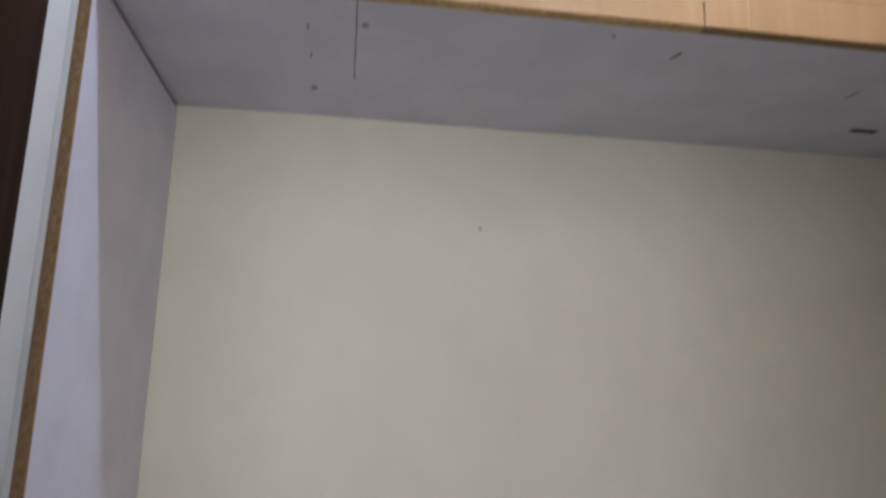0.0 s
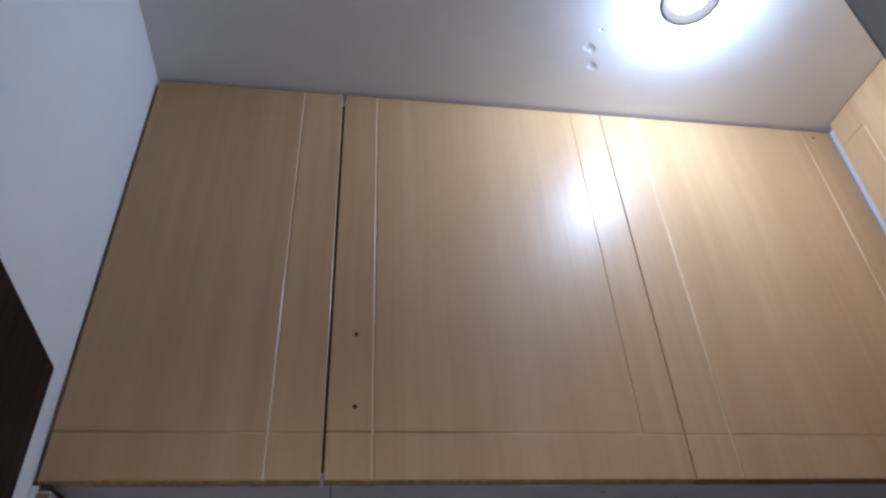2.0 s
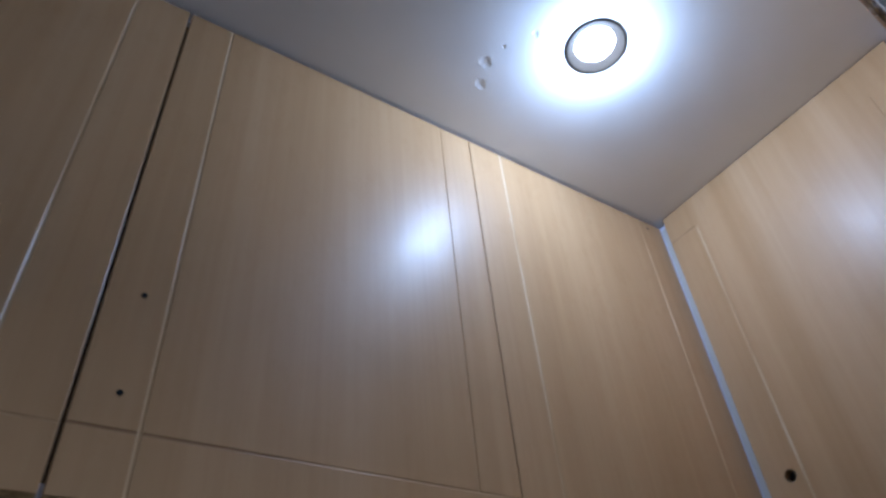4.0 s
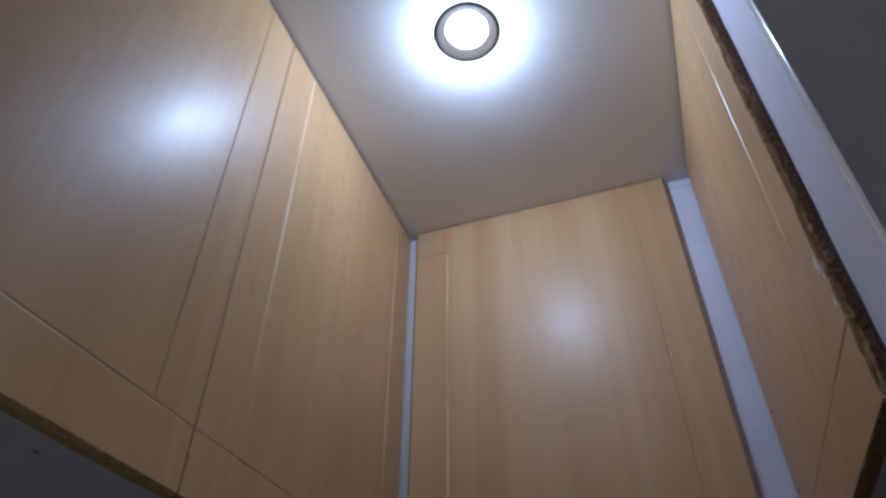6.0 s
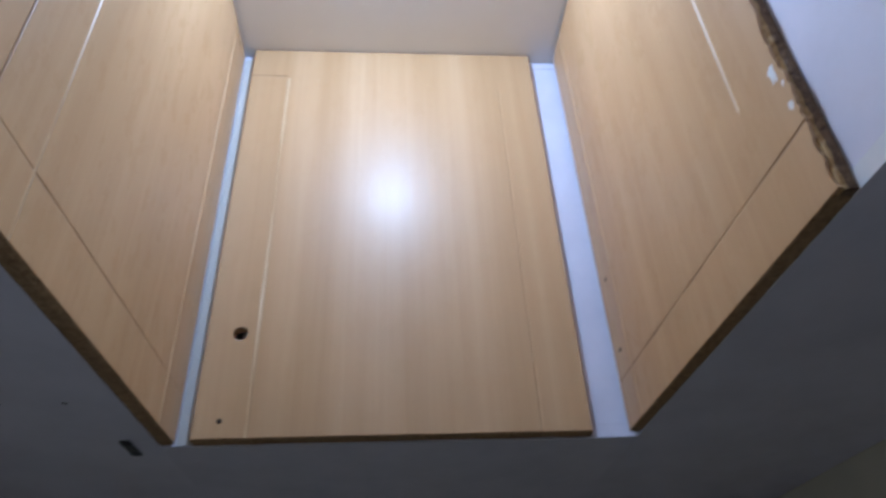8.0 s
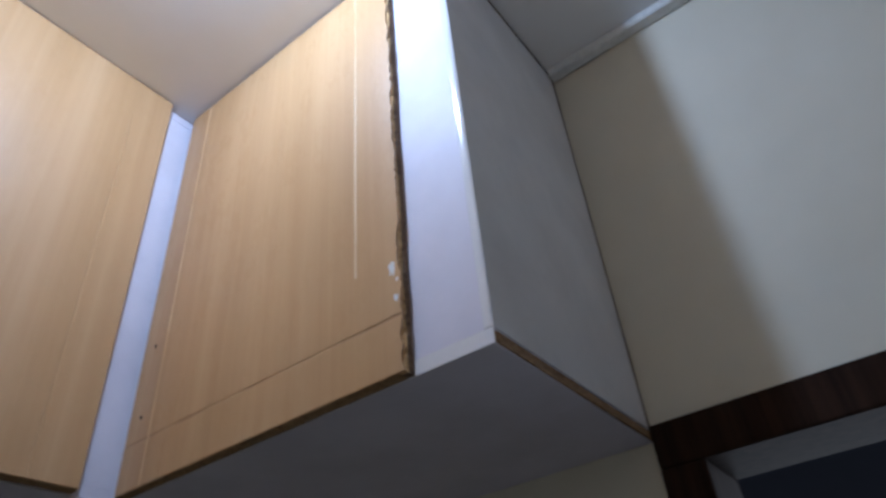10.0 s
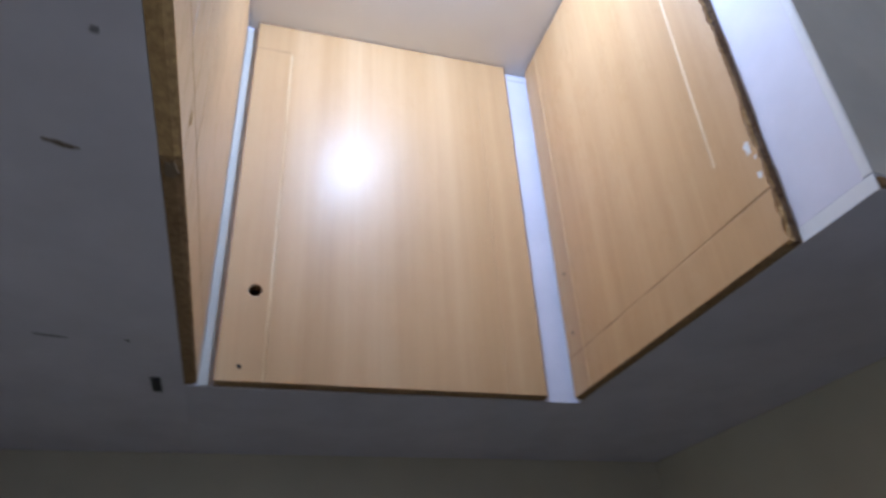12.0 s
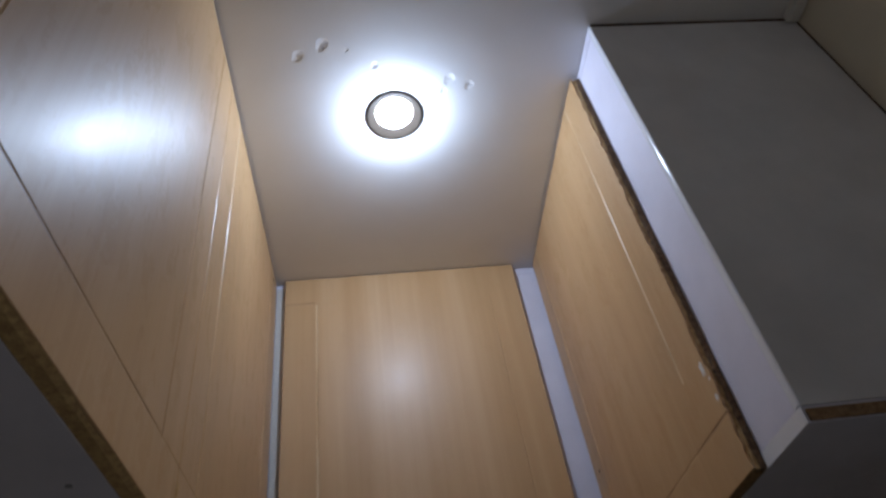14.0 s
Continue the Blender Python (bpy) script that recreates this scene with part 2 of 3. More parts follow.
def skin(width, height, ups, acrosses, thick=0.003, ragged=None):
    """A laminate face in local x (along), z (up), front at y = 0 facing -y, with routed V grooves.
    ups: (x, z from, z to); acrosses: (z, x from, x to). ragged: chips that side's edge away."""
    xs = lined([(u[0], 1.25 if len(u) == 3 else 1.0) for u in ups], 0, width, 0.0, 0.7)
    zs = lined([(a[0], 1.0) for a in acrosses], 0, height, 0.005 if ragged else 0.0, 0.7)
    for u in ups:
        zs = sorted(set(zs) | {round(v, 5) for v in (u[1], u[2]) if 0 < v < height})
    for a in acrosses:
        xs = sorted(set(xs) | {round(v, 5) for v in (a[1], a[2]) if 0 < v < width})
    bm = bmesh.new()

    def sunk(x, z):
        d = 0.0
        for g, lo, hi, *_ in ups:
            if abs(x - g) < 0.0014 and lo - 1e-4 <= z <= hi + 1e-4:
                d = max(d, 0.0010)
        for g, lo, hi in acrosses:
            if abs(z - g) < 0.0012 and lo - 1e-4 <= x <= hi + 1e-4:
                d = max(d, 0.0004)
        if x == xs[0] or (x == xs[-1] and not ragged) or z in (zs[0], zs[-1]):
            d = max(d, 0.0007)
        return d

    low = {zs[0]: 0.0026, zs[1]: 0.0034}        # the laminate stops short of the raw lower edge
    rnd = random.Random(5)
    bite = [0.0]
    for _ in zs[1:]:
        bite.append(min(0.0045, max(0.0, bite[-1] + rnd.uniform(-0.0024, 0.0024))))
    front, back = [], []
    for j, z in enumerate(zs):
        f, r = [], []
        for i, x in enumerate(xs):
            px = x
            if ragged and i >= len(xs) - 2:
                px = x - bite[j] * (1.0 if i == len(xs) - 1 else 0.8)
            f.append(bm.verts.new((px, sunk(x, z), low.get(z, z))))
            r.append(bm.verts.new((px, thick, low.get(z, z))))
        front.append(f), back.append(r)
    for j in range(len(zs) - 1):
        for i in range(len(xs) - 1):
            f = bm.faces.new((front[j][i], front[j][i + 1], front[j + 1][i + 1], front[j + 1][i]))
            mid, high = (xs[i] + xs[i + 1]) / 2, (zs[j] + zs[j + 1]) / 2
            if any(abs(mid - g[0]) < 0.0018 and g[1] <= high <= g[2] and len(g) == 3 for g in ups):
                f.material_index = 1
            elif any(abs(high - g[0]) < 0.0017 and g[1] <= mid <= g[2] for g in acrosses):
                f.material_index = 2
            bm.faces.new((back[j][i], back[j + 1][i], back[j + 1][i + 1], back[j][i + 1]))
    for j in range(len(zs) - 1):
        bm.faces.new((front[j][0], front[j + 1][0], back[j + 1][0], back[j][0]))
        bm.faces.new((front[j][-1], back[j][-1], back[j + 1][-1], front[j + 1][-1]))
    for i in range(len(xs) - 1):
        bm.faces.new((front[0][i], back[0][i], back[0][i + 1], front[0][i + 1]))
        bm.faces.new((front[-1][i], front[-1][i + 1], back[-1][i + 1], back[-1][i]))
    return bm


def rough_core(width, height, depth, start, seed):
    """The chipboard core behind the laminate, with slightly uneven long edges."""
    rnd = random.Random(seed)
    bm = bmesh.new()
    n = max(2, int(width / 0.02))
    low = []
    for i in range(n + 1):
        x, dz = 0.0003 + (width - 0.0006) * i / n, rnd.uniform(0, 0.0014)
        low.append([bm.verts.new(c) for c in ((x, start - 0.0027, 0.0022 + dz), (x, start + 0.0035, dz), (x, start + depth, dz * 0.5), (x, start + depth, height - 0.001), (x, start, height - 0.001), (x, start, 0.004))])
    for a, b in zip(low, low[1:]):
        for k in range(6):
            bm.faces.new((a[k], a[(k + 1) % 6], b[(k + 1) % 6], b[k]))
    bm.faces.new(low[0])
    bm.faces.new(low[-1][::-1])
    return bm


def crumbled_edge(width, height, back):
    """The broken upright edge of a board: lumps and hollows down its front corner, a sounder back corner."""
    rnd = random.Random(21)
    bm, rows, z, lump = bmesh.new(), [], 0.001, 0.0
    while z < height - 0.001:
        lump = min(0.0046, max(0.0, lump + rnd.uniform(-0.0026, 0.0026)))
        rows.append([bm.verts.new(c) for c in (
            (width - 0.0086, 0.0032, z), (width - lump - 0.0006, 0.0031 + rnd.uniform(0, 0.0006), z), (width - lump * 0.55, 0.0062 + rnd.uniform(-0.001, 0.001), z),
            (width + 0.0004 - lump * 0.25, back - 0.005 + rnd.uniform(-0.0015, 0.0015), z), (width + 0.0006, back, z), (width - 0.0086, back, z))])
        z += rnd.uniform(0.0035, 0.0085)
    for a, b in zip(rows, rows[1:]):
        for k in range(6):
            f = bm.faces.new((a[k], a[(k + 1) % 6], b[(k + 1) % 6], b[k]))
            # pale front faces, darker side faces: the side's shade is partly colour
            f.material_index = 1 if k < 2 else 0
    bm.faces.new(rows[0])
    bm.faces.new(rows[-1][::-1])
    return bm


def pierced(bm, m, radius, drill=None):
    """bm with a round hole bored through it along m's z axis, or with the shape drill cut out of it."""
    meshes = [bpy.data.meshes.new("temp"), bpy.data.meshes.new("temp")]
    bm.to_mesh(meshes[0])
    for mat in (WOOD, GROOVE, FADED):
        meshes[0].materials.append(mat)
    bm.free()
    if drill is None:
        drill = bmesh.new()
        bmesh.ops.create_cone(drill, cap_ends=True, segments=28, radius1=radius, radius2=radius, depth=0.2, matrix=m)
    drill.to_mesh(meshes[1])
    drill.free()
    obs = [new("temp", me) for me in meshes]
    mod = obs[0].modifiers.new("bore", "BOOLEAN")
    mod.operation, mod.object, mod.solver = "DIFFERENCE", obs[1], "EXACT"
    bpy.context.view_layer.update()
    result = bpy.data.meshes.new_from_object(obs[0].evaluated_get(bpy.context.evaluated_depsgraph_get()))
    out = bmesh.new()
    out.from_mesh(result)
    for o in obs:
        bpy.data.objects.remove(o)
    for me in (*meshes, result):
        bpy.data.meshes.remove(me)
    return out


def rolled_band(inner, outer, y, low, high, steps=14):
    """An upright strip facing north that rolls over towards its outer, western edge."""
    bm = bmesh.new()
    prof = [(inner, y - 0.0020)]
    for i in range(steps + 1):
        u = i / steps
        prof.append((inner + (outer - inner) * u, y + 0.0008 - 0.0018 * u ** 4))
    prof.append((outer, y - 0.0020))
    prof.insert(1, (inner, y + 0.0005))
    rows = [[bm.verts.new((px, py, z)) for px, py in prof] for z in (low, low + 0.0005, high - 0.0005, high)]
    n = len(prof)
    for a, b in zip(rows, rows[1:]):
        for i in range(n):
            f = bm.faces.new((a[i], a[(i + 1) % n], b[(i + 1) % n], b[i]))
            f.smooth = 2 <= i < n - 2
    bm.faces.new(rows[0][::-1])
    bm.faces.new(rows[-1])
    return bm


FACING_SOUTH = Matrix()                                     # local x runs east
FACING_WEST = Matrix.Rotation(radians(-90), 4, "Z")         # local x runs south
FACING_NORTH = Matrix.Rotation(radians(180), 4, "Z")        # local x runs west


def cabinet_door(parent, corner, turn, width, height, ups, acrosses, seed, edge=None, holes=(), bore=None, ragged=None, chips=(), depth=0.0145, label=""):
    """A door of laminated chipboard: corner is its lower left front corner as one faces it."""
    cut = Matrix.Translation((bore[0], 0, bore[1])) @ Matrix.Rotation(radians(90), 4, "X") if bore else None
    core = rough_core(width - (0.0085 if ragged else 0), height, depth, 0.003, seed)
    face = skin(width, height, ups, acrosses, 0.003, ragged)
    if bore:
        core, face = pierced(core, cut, bore[2]), pierced(face, cut, bore[2])
    door = part("door", core, edge or RAGGED, parent, label)
    door.matrix_local = Matrix.Translation(Vector(corner) - parent.location) @ turn
    part("front_laminate", face, WOOD, door, "beech-patterned laminate face with routed grooves")
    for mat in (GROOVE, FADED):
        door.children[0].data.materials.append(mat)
    if ragged:
        part("chipped_edge", crumbled_edge(width, height, depth + 0.0029), WORNEDGE, door, "crumbling brown chipboard edge").data.materials.append(RAGGED)
    for x, z, r in holes:
        part("screw_hole", disc(bmesh.new(), Matrix.Translation((x, 0.0004, z)) @ Matrix.Rotation(radians(90), 4, "X"), r, 0.0012, 12), BLACK, door)
    for k, (x, z, w, h) in enumerate(chips):
        part("laminate_chip", blot(bmesh.new(), Matrix.Translation((x, 0.0002, z)) @ Matrix.Rotation(radians(90), 4, "X"), w, h, 11 + k, 0.0004, 20, 0.45), PLASTER, door, "white chip in the laminate")
    return door


# ---- the room ----
def wall(name, lo, hi, mat, label, holes=()):
    """A wall box; holes are boxes (lo, hi) left open, reaching the floor, along the wall's longer side."""
    bm = bmesh.new()
    along = 0 if hi[0] - lo[0] > hi[1] - lo[1] else 1
    at_, top = lo[along], hi[2]
    for a, b, head in holes:
        for s, e, z in ((at_, a, lo[2]), (a, b, head)):
            l2, h2 = list(lo), list(hi)
            l2[along], h2[along], l2[2] = s, e, z
            if e - s > 1e-4:
                box(bm, l2, h2)
        at_ = b
    l2 = list(lo)
    l2[along] = at_
    if hi[along] - at_ > 1e-4:
        box(bm, l2, hi)
    return tagged(part(name, bm, mat), label, "wall", kind="structure")


S_WEST, S_FRAME, S_TOP = 0.100, 0.786, 1.955      # outer edges and head of the door frame in the south wall

floor = tagged(part("floor", boxed((-0.12, SOUTH - 0.12, -0.12), (EAST + 0.12, NORTH + 0.12, 0.0)), TILE), "grey tiled floor", "floor", kind="structure")
wall("wall_north", (-0.12, NORTH, 0), (EAST + 0.12, NORTH + 0.12, CEIL), BEIGE, "beige painted plaster wall behind the open niche")
wall("wall_east", (EAST, SOUTH, 0), (EAST + 0.12, NORTH, CEIL), BEIGE, "beige painted plaster wall")
wall("wall_west", (-0.12, SOUTH, 0), (0.0, NORTH, CEIL), OFFWHITE, "white painted plaster wall beside the cabinets")
wall("wall_south", (-0.12, SOUTH - 0.12, 0), (EAST + 0.12, SOUTH, CEIL), BEIGE, "beige painted plaster wall with a doorway", [(S_WEST + 0.008, S_FRAME - 0.008, S_TOP - 0.008)])

# ceiling: one slab with small dents in it, and a hole for the lamp
bm = boxed((-0.12, SOUTH - 0.12, CEIL), (EAST + 0.12, NORTH + 0.12, CEIL + 0.12))
bm = pierced(bm, Matrix.Translation((*LAMP, CEIL)), 0.0505)
for x, y, r in ((0.807, -0.158, 0.011), (0.827, -0.116, 0.010), (0.819, -0.198, 0.0035), (0.850, -0.245, 0.006), (0.883, -0.378, 0.010), (0.897, -0.415, 0.0085), (0.908, -0.368, 0.006)):
    for dx, dy, k, deep in ((0, 0, 1.0, 0.0007), (0.7, 0.4, 0.75, 0.0006)):
        q = r * k
        ball = (q * q + deep ** 2) / (2 * deep)
        dent = bmesh.new()
        bmesh.ops.create_icosphere(dent, subdivisions=5, radius=ball, matrix=Matrix.Translation((x + dx * r, y + dy * r, CEIL + deep - ball)))
        bm = pierced(bm, None, 0, dent)
tagged(part("ceiling", bm, CEILING), "white painted ceiling with small dents round the lamp", "ceiling", kind="structure")


def doorway(name, label, place, turn, width, height):
    """A dark wooden door frame; local x along the wall, front at y = 0, facing -y."""
    e = tagged(thing(name, label, "door", place), kind="structure")
    e.matrix_world = Matrix.Translation(place) @ turn
    w = 0.06
    for x in (0, width - w):
        part("jamb", boxed((x, -0.010, 0), (x + w, 0.124, height - w), 0.003), DARK, e)
    part("head", boxed((0, -0.010, height - w), (width, 0.124, height), 0.003), DARK, e)
    return e


doorway("door_1", "dark brown wooden door frame round an open doorway", (S_FRAME, SOUTH, 0), FACING_NORTH, S_FRAME - S_WEST, S_TOP)

# its leaf stands wide open against the white wall
HINGE, LEAF = (0.168, SOUTH + 0.014, 0.0), 0.712
leaf = thing("door_leaf", "dark brown wooden door standing open against the white wall", "door", HINGE)
leaf.matrix_world = Matrix.Translation(HINGE) @ Matrix.Rotation(radians(95.2), 4, "Z")
part("panel", boxed((0.0, 0.0, 0.008), (LEAF, 0.035, 1.957), 0.0015), DARK, leaf)
for y, side_y in ((0.0, -1), (0.035, 1)):
    bm = disc(bmesh.new(), Matrix.Translation((LEAF - 0.06, y, 1.0)) @ Matrix.Rotation(radians(90 * -side_y), 4, "X"), 0.013, 0.034)
    box(bm, (LEAF - 0.165, y + side_y * 0.034 - 0.006, 0.992), (LEAF - 0.052, y + side_y * 0.034 + 0.006, 1.008), 0.004)
    part("handle", bm, CHROME, leaf, "steel lever handle")
for z in (0.25, 1.70):
    part("hinge", disc(bmesh.new(), Matrix.Translation((-0.006, -0.004, z - 0.045)), 0.006, 0.09, 12), CHROME, leaf)

# plain shell of the room beyond the doorway: shade painted in, its window assumed
FAR = -3.32
tagged(part("floor_next_room", boxed((-1.2, FAR - 0.12, -0.12), (1.92, SOUTH - 0.12, 0.0)), TILE), "grey tiled floor of the next room", "floor", kind="structure")
tagged(part("ceiling_next_room", boxed((-1.2, FAR - 0.12, CEIL), (1.92, SOUTH - 0.12, CEIL + 0.12)), SHADEBLUE), "ceiling of the next room, its shade in the dark colour", "ceiling", kind="structure")
tagged(part("wall_next_west", boxed((-1.2, FAR, 0), (-1.08, SOUTH - 0.12, CEIL)), SHADEBLUE), "wall of the next room, its shade in the dark colour", "wall", kind="structure")
tagged(part("wall_next_east", boxed((1.80, FAR, 0), (1.92, SOUTH - 0.12, CEIL)), SHADEBLUE), "wall of the next room, its shade in the dark colour", "wall", kind="structure")
tagged(part("wall_next_north", boxed((-1.08, SOUTH - 0.12, 0), (-0.12, SOUTH, CEIL)), SHADEBLUE), "wall of the next room, its shade in the dark colour", "wall", kind="structure")
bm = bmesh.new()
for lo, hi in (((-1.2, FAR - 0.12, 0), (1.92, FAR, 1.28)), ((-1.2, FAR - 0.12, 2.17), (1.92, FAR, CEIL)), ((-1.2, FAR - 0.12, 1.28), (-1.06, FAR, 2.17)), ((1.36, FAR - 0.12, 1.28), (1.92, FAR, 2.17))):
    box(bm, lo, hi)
tagged(part("wall_next_south", bm, SHADEBLUE), "wall of the next room, its shade in the dark colour, with an assumed window", "wall", kind="structure")

# ---- cabinets ----
TALL = CEIL - BASE - 0.006        # doors reach from underside nearly to the ceiling
T = 0.018                         # board thickness


def carcass(name, label, lo, hi, group="overhead cabinets"):
    """Base, back, top and two sides of board, hollow inside."""
    place = ((lo[0] + hi[0]) / 2, (lo[1] + hi[1]) / 2, lo[2])
    e = thing(name, label, "cabinet", place, group)
    at(part("base_panel", boxed(lo, (hi[0], hi[1], lo[2] + T), 0.0002), WHITE, e), place)
    at(part("top_panel", boxed((lo[0], lo[1], hi[2] - T), hi, 0.0), WHITE, e), place)
    return e, place


def board(name, e, place, lo, hi, mat=None, bevel=0.0008, label=""):
    return at(part(name, boxed(lo, hi, bevel), mat or WHITE, e, label), place)


LO, HI = BASE + T, CEIL - 0.002 - T
# long run along the north wall: a single-door unit and a double-door unit that fills the corner
SEAM = 0.3655
one, p1 = carcass("wall_cabinet", "overhead cabinet with one beech laminate door beside the white wall", (0.001, T, BASE), (SEAM - 0.0001, NORTH - 0.001, CEIL - 0.002))
board("side_panel", one, p1, (0.001, T, LO), (0.001 + T, NORTH - 0.001, HI))
board("side_panel", one, p1, (SEAM - 0.0001 - T, T, LO), (SEAM - 0.0001, NORTH - 0.001, HI))
cabinet_door(one, (0.0060, 0, BASE), FACING_SOUTH, 0.3455, TALL, [(0.2725, 0.0, TALL)], [(0.067, 0.0, 0.3455)], 1)

two, p2 = carcass("wall_cabinet", "overhead cabinet with two beech laminate doors reaching into the corner", (SEAM + 0.0001, T, BASE), (EAST - 0.001, NORTH - 0.001, CEIL - 0.002))
board("side_panel", two, p2, (SEAM + 0.0001, T, LO), (SEAM + 0.0001 + T, NORTH - 0.001, HI))
board("side_panel", two, p2, (EAST - 0.001 - T, T, LO), (EAST - 0.001, NORTH - 0.001, HI))
cabinet_door(two, (0.3555, 0, BASE), FACING_SOUTH, 0.5245, TALL, [(0.064, 0.0, TALL), (0.459, 0.069, TALL, "plain")], [(0.069, 0.0, 0.5235)], 2,
             holes=[(0.037, 0.222, 0.0033), (0.038, 0.106, 0.0033)])
cabinet_door(two, (0.8815, 0, BASE), FACING_SOUTH, 0.532, TALL, [(0.073, 0.0, TALL), (0.457, 0.0, TALL)], [(0.069, 0.0, 0.532)], 3, edge=MIDEDGE,
             holes=[(0.484, 0.739, 0.003)])
part("chipped_spot", blot(bmesh.new(), Matrix.Translation((0.8822, -0.0003, BASE + 0.046)) @ Matrix.Rotation(radians(90), 4, "X"), 0.007, 0.016, 3), RAGGED, two).location -= Vector(p2)

# dark strips set behind the door joints, for the shade in the gaps
for e, p, x0, x1 in ((one, p1, 0.3476, 0.3654), (two, p2, 0.3658, 0.3835), (two, p2, 0.872, 0.890)):
    board("bare_edge", e, p, (x0, T - 0.0004, LO), (x1, T + 0.001, HI), DARKEDGE, 0.0, "dark strip behind the door joint for the shade of the gap")
board("centre_post", two, p2, (0.872, T + 0.0011, LO), (0.890, 0.10, HI))

# brown patch added at the joint of the two lower door edges
at(part("filler_smear", blot(bmesh.new(), Matrix.Translation((0.897, 0.0095, BASE + 0.0006)) @ Matrix.Rotation(radians(180), 4, "X"), 0.026, 0.014, 9, 0.0014), JOINTBROWN, two, "brown patch where the two door edges meet"), p2)

# the narrow end of the lobby: one door between white fillers
EY0 = SOUTH + 0.3845              # front of the south run
three, p3 = carcass("wall_cabinet", "overhead cabinet with one bored beech door between white filler strips", (1.418, EY0 + 0.0002, BASE), (EAST - 0.001, T - 0.0002, CEIL - 0.002))
board("filler_strip", three, p3, (1.4185, -0.040, LO), (1.4365, T - 0.001, HI), WHITE, 0.001, "white laminate filler strip")
board("filler_strip", three, p3, (1.4185, EY0 + 0.001, LO), (1.4365, -0.50, HI), WHITE, 0.001, "white laminate filler strip")
board("edge_band", three, p3, (1.4165, -0.0175, BASE + 0.001), (1.4184, -0.0005, CEIL - 0.012), STRIP, 0.0005)
board("edge_band", three, p3, (1.4176, -0.550, BASE - 0.0010), (1.4192, -0.020, BASE + 0.0006), LIPPING, 0.0004)
cabinet_door(three, (1.400, -0.0215, BASE + 0.001), FACING_WEST, 0.529, TALL + 0.003, [(0.070, 0.0, 0.685), (0.461, 0.0, 0.66, "plain")], [(0.690, 0.0, 0.066)], 4, edge=MIDEDGE,
             holes=[(0.034, 0.026, 0.0035)], bore=(0.046, 0.154, 0.0105))

# short run along the south wall: ends in the lobby with a bare end panel
CX = 0.7872
four, p4 = carcass("wall_cabinet", "overhead cabinet with one chipped beech door and white end panel", (CX + 0.0015, SOUTH + 0.001, BASE), (EAST - 0.001, EY0, CEIL - 0.002))
board("end_panel", four, p4, (CX, SOUTH + 0.004, LO), (CX + 0.0085, EY0 - 0.0024, CEIL - 0.007), ENDGREY, 0.0008, "plain white laminate end panel")
board("filler_strip", four, p4, (CX + 0.009, EY0 - T, LO + 0.0005), (0.905, EY0 - 0.0005, HI), WHITE, 0.0008, "white laminate filler strip beside the door")
at(part("edge_band", rolled_band(CX + 0.0105, CX - 0.0005, EY0, LO + 0.001, CEIL - 0.003), LIPPING, four, "glossy cream edge band with a rolled corner"), p4)
board("edge_band", four, p4, (CX - 0.0004, EY0 + 0.0001, BASE - 0.0004), (1.41, EY0 + 0.0009, LO - 0.0005), LIPPING, 0.0003)
board("base_edge", four, p4, (CX - 0.0010, SOUTH + 0.002, BASE + 0.0015), (CX + 0.0014, EY0 - 0.003, LO - 0.004), CORE, 0.0004, "bare brown chipboard edge")
board("top_gap", four, p4, (CX - 0.0006, SOUTH + 0.002, CEIL - 0.0068), (CX + 0.0014, EY0 - 0.003, CEIL - 0.0004), DARKEDGE, 0.0, "dark brown line under the ceiling")
board("back_gap", four, p4, (CX - 0.0006, SOUTH + 0.0003, LO), (CX + 0.0014, SOUTH + 0.0038, CEIL - 0.007), DARKEDGE, 0.0, "dark brown line at the wall")
cabinet_door(four, (1.402, EY0 + 0.0150, BASE), FACING_NORTH, 0.515, TALL, [(0.057, 0.0, TALL), (0.446, 0.150, TALL)], [(0.071, 0.0, 0.515)], 5,
             holes=[(0.030, 0.224, 0.003), (0.029, 0.109, 0.003)], depth=0.0115, ragged=True, edge=MIDEDGE, chips=[(0.502, 0.136, 0.013, 0.025), (0.507, 0.094, 0.009, 0.015), (0.509, 0.118, 0.005, 0.008)])

# tall board that closes the niche against the west wall, with a bare front edge
side = thing("side_panel", "white laminate side board with a bare chipboard edge", "panel", (0.017, 0.22, 0))
at(part("board", boxed((0.009, 0.004, 0.0), (0.0240, NORTH - 0.001, BASE - 0.0085), 0.0006), WHITE, side), side.location)
at(part("bare_edge", boxed((0.0092, 0.0005, 0.0), (0.0238, 0.0042, BASE - 0.011), 0.0006), CORE, side, "bare brown chipboard edge"), side.location)
# top_joint: a dark strip that gives the open joint its shade
at(part("top_joint", boxed((0.0092, 0.006, BASE - 0.0088), (0.0215, NORTH - 0.002, BASE - 0.0006)), DARKEDGE, side, "dark strip in the joint under the cabinet for its shade"), side.location)
at(part("caulk_line", boxed((0.0003, 0.0008, 0.0), (0.0088, 0.0300, BASE - 0.002), 0.001), OFFWHITE, side, "white filler between board and wall"), side.location)

# ---- marks, screws and slots on the underside ----
DOWN = Matrix.Rotation(radians(180), 4, "X")


def under(e, place, name, bm, mat):
    return at(part(name, bm, mat, e), place)


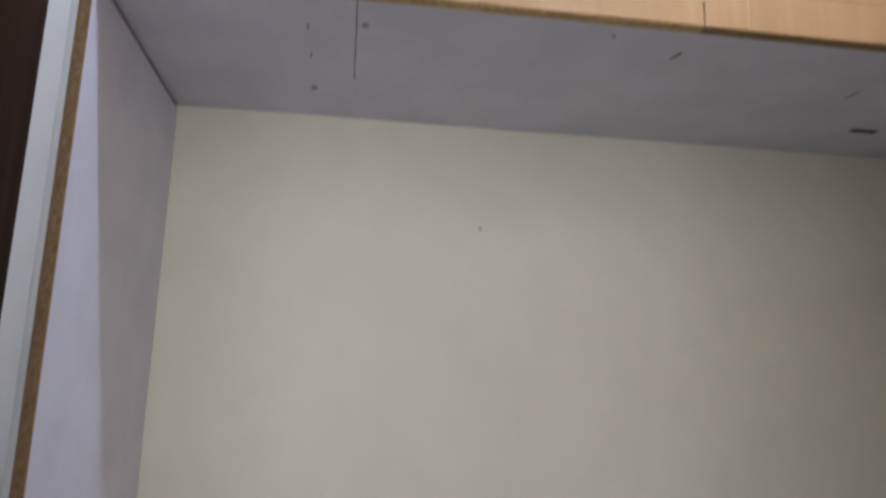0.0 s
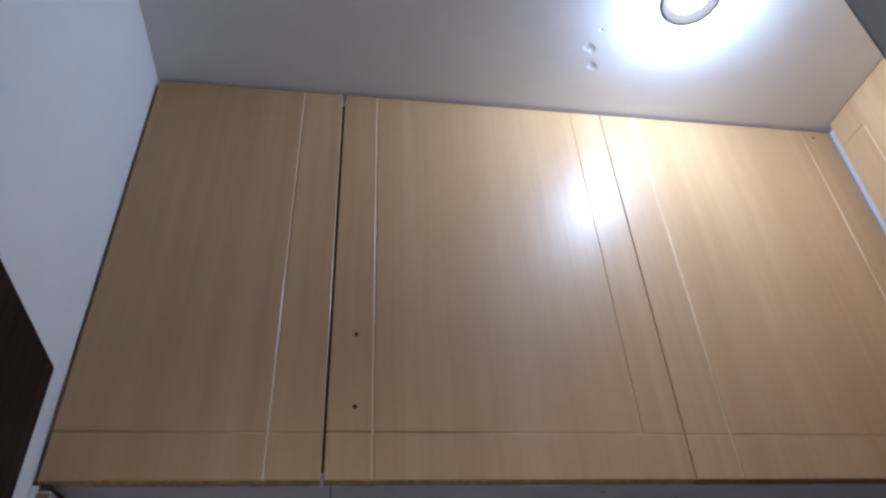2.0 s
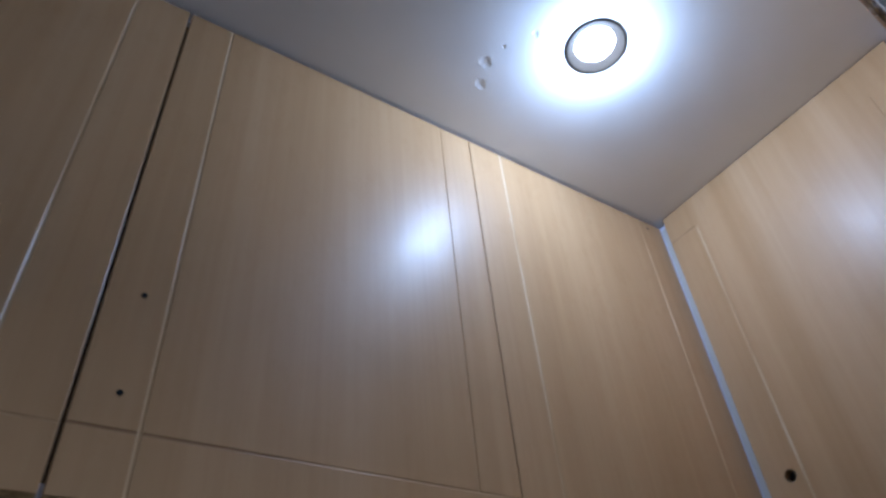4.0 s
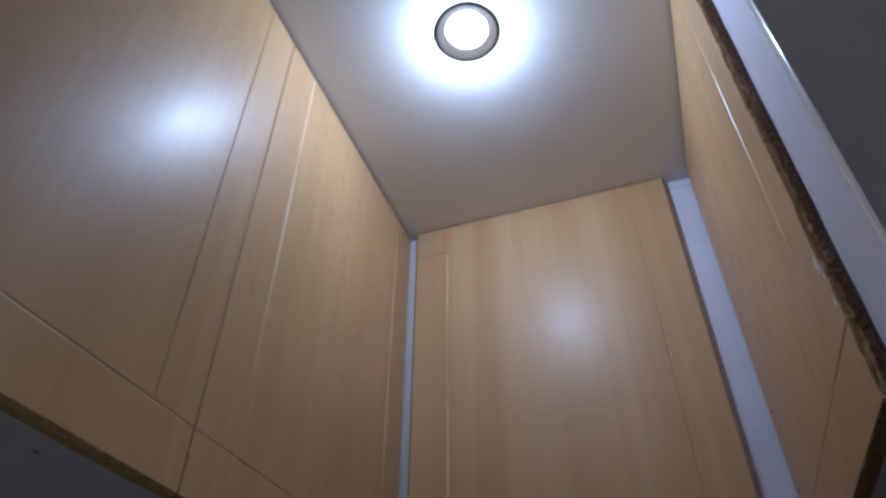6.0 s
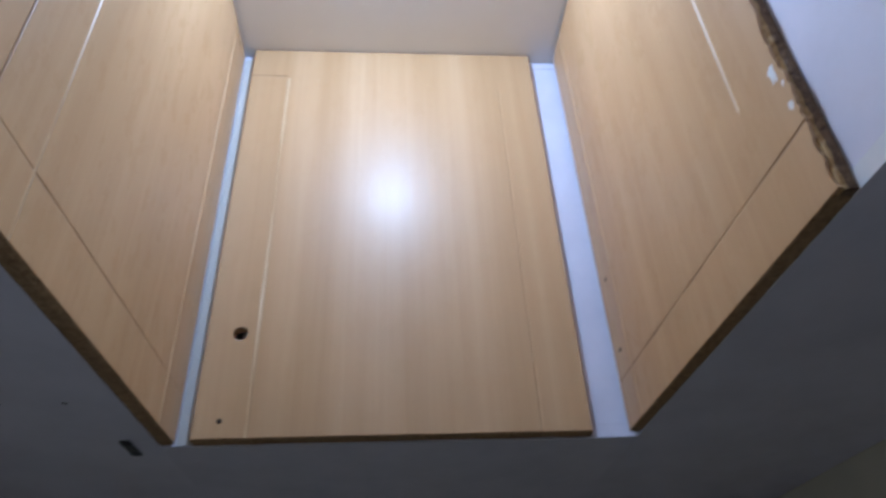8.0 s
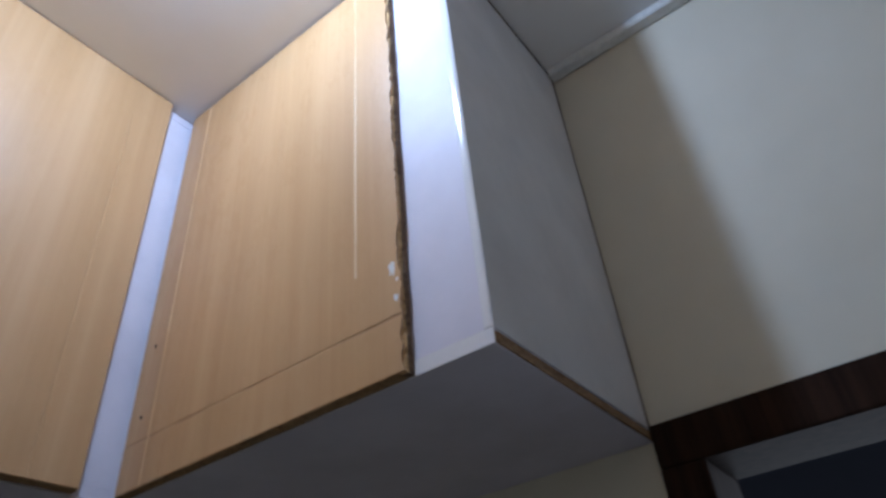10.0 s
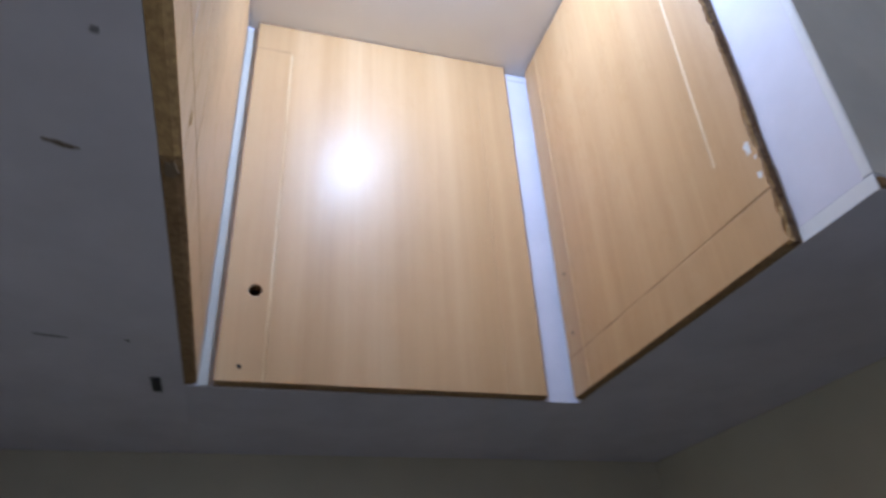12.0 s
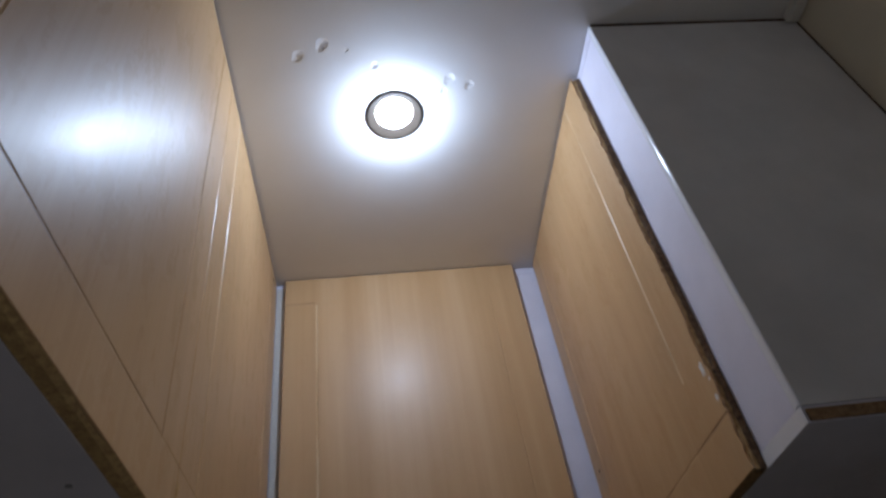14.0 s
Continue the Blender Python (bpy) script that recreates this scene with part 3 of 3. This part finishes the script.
for x, y, r in ((0.294, 0.322, 0.0065), (0.379, 0.085, 0.0055)):
    e, p = (one, p1) if x < SEAM else (two, p2)
    under(e, p, "screw", disc(bmesh.new(), Matrix.Translation((x, y, BASE + 0.0004)) @ DOWN, r, 0.0014, 14, r * 0.35), SCREW)
for k, (x, y) in enumerate(((0.293, 0.103), (0.294, 0.195))):
    under(one, p1, "pencil_mark", blot(bmesh.new(), Matrix.Translation((x, y, BASE)) @ DOWN, 0.004, 0.020, 30 + k, 0.0005), GRAPHITE)
for k, (x, y, turn, length, w) in enumerate(((0.880, 0.088, 108, 0.030, 0.007), (1.260, 0.165, 100, 0.046, 0.006))):
    under(two, p2, ("scuff", "pencil_mark")[k], blot(bmesh.new(), Matrix.Translation((x, y, BASE)) @ DOWN @ Matrix.Rotation(radians(-turn), 4, "Z"), length, w, 40 + k, 0.0005), (SCUFF, GRAPHITE)[k])
for k, (x, y) in enumerate(((0.757, 0.048), (1.262, 0.078))):
    under(two, p2, "pencil_mark", blot(bmesh.new(), Matrix.Translation((x, y, BASE)) @ DOWN, 0.008, 0.007, 50 + k, 0.0005), GRAPHITE)
under(two, p2, "open_joint", boxed((SEAM - 0.0006, T + 0.002, BASE - 0.0004), (SEAM + 0.0008, 0.272, BASE + 0.0006)), BLACK)
for x, y in ((1.408, 0.315), (1.416, 0.055)):
    bm = bmesh.new()
    box(bm, (x - 0.028, y - 0.0065, BASE - 0.0022), (x + 0.028, y + 0.0065, BASE + 0.001), 0.001)
    for dx in (-0.018, 0.018):
        disc(bm, Matrix.Translation((x + dx, y, BASE - 0.002)) @ DOWN, 0.006, 0.002, 10)
    under(two, p2, "fixing_plate", bm, DARKPLATE)

# ---- lamp and small things ----
lamp = thing("recessed_downlight", "round recessed ceiling downlight with dark satin rim, switched on", "ceiling lamp", (*LAMP, CEIL))
bm = bmesh.new()
rings = [(0.0535, 0.0), (0.0535, -0.0008), (0.0530, -0.0014), (0.0522, -0.0017), (0.0490, -0.0016), (0.0478, -0.0006), (0.0372, 0.0062), (0.0358, 0.0072), (0.0358, 0.0150)]
rows = [[bm.verts.new((r * math.cos(i * math.tau / 48), r * math.sin(i * math.tau / 48), z)) for i in range(48)] for r, z in rings]
for a, b in zip(rows, rows[1:]):
    for i in range(48):
        f = bm.faces.new((a[i], a[i - 1], b[i - 1], b[i]))
        f.smooth = True
part("rim", bm, GUNMETAL, lamp, "dark satin stepped rim")
bm = bmesh.new()
disc(bm, Matrix.Translation((0, 0, 0.0125)) @ DOWN, 0.0357, 0.005, 48)
part("diffuser", bm, GLOW, lamp, "glowing frosted diffuser")

trunk = thing("cable_trunking", "white plastic cable trunking along ceiling and wall", "trunking", (0.395, SOUTH + 0.014, CEIL - 0.02))
at(part("channel", boxed((0.002, SOUTH + 0.0005, CEIL - 0.017), (CX - 0.003, SOUTH + 0.025, CEIL - 0.0005), 0.0015), PVC, trunk), trunk.location)
at(part("cover", boxed((0.002, SOUTH + 0.0025, CEIL - 0.0195), (CX - 0.003, SOUTH + 0.0235, CEIL - 0.0165), 0.001), PVC, trunk), trunk.location)

for k, (x, z, s) in enumerate(((1.560, 1.915, 0.006), (0.634, 1.717, 0.010))):
    tagged(part("wall_mark", blot(bmesh.new(), Matrix.Translation((x, NORTH, z)) @ Matrix.Rotation(radians(90), 4, "X"), s, s, 70 + k, 0.0005), SMUDGE), "small dark mark on the beige wall", "mark")
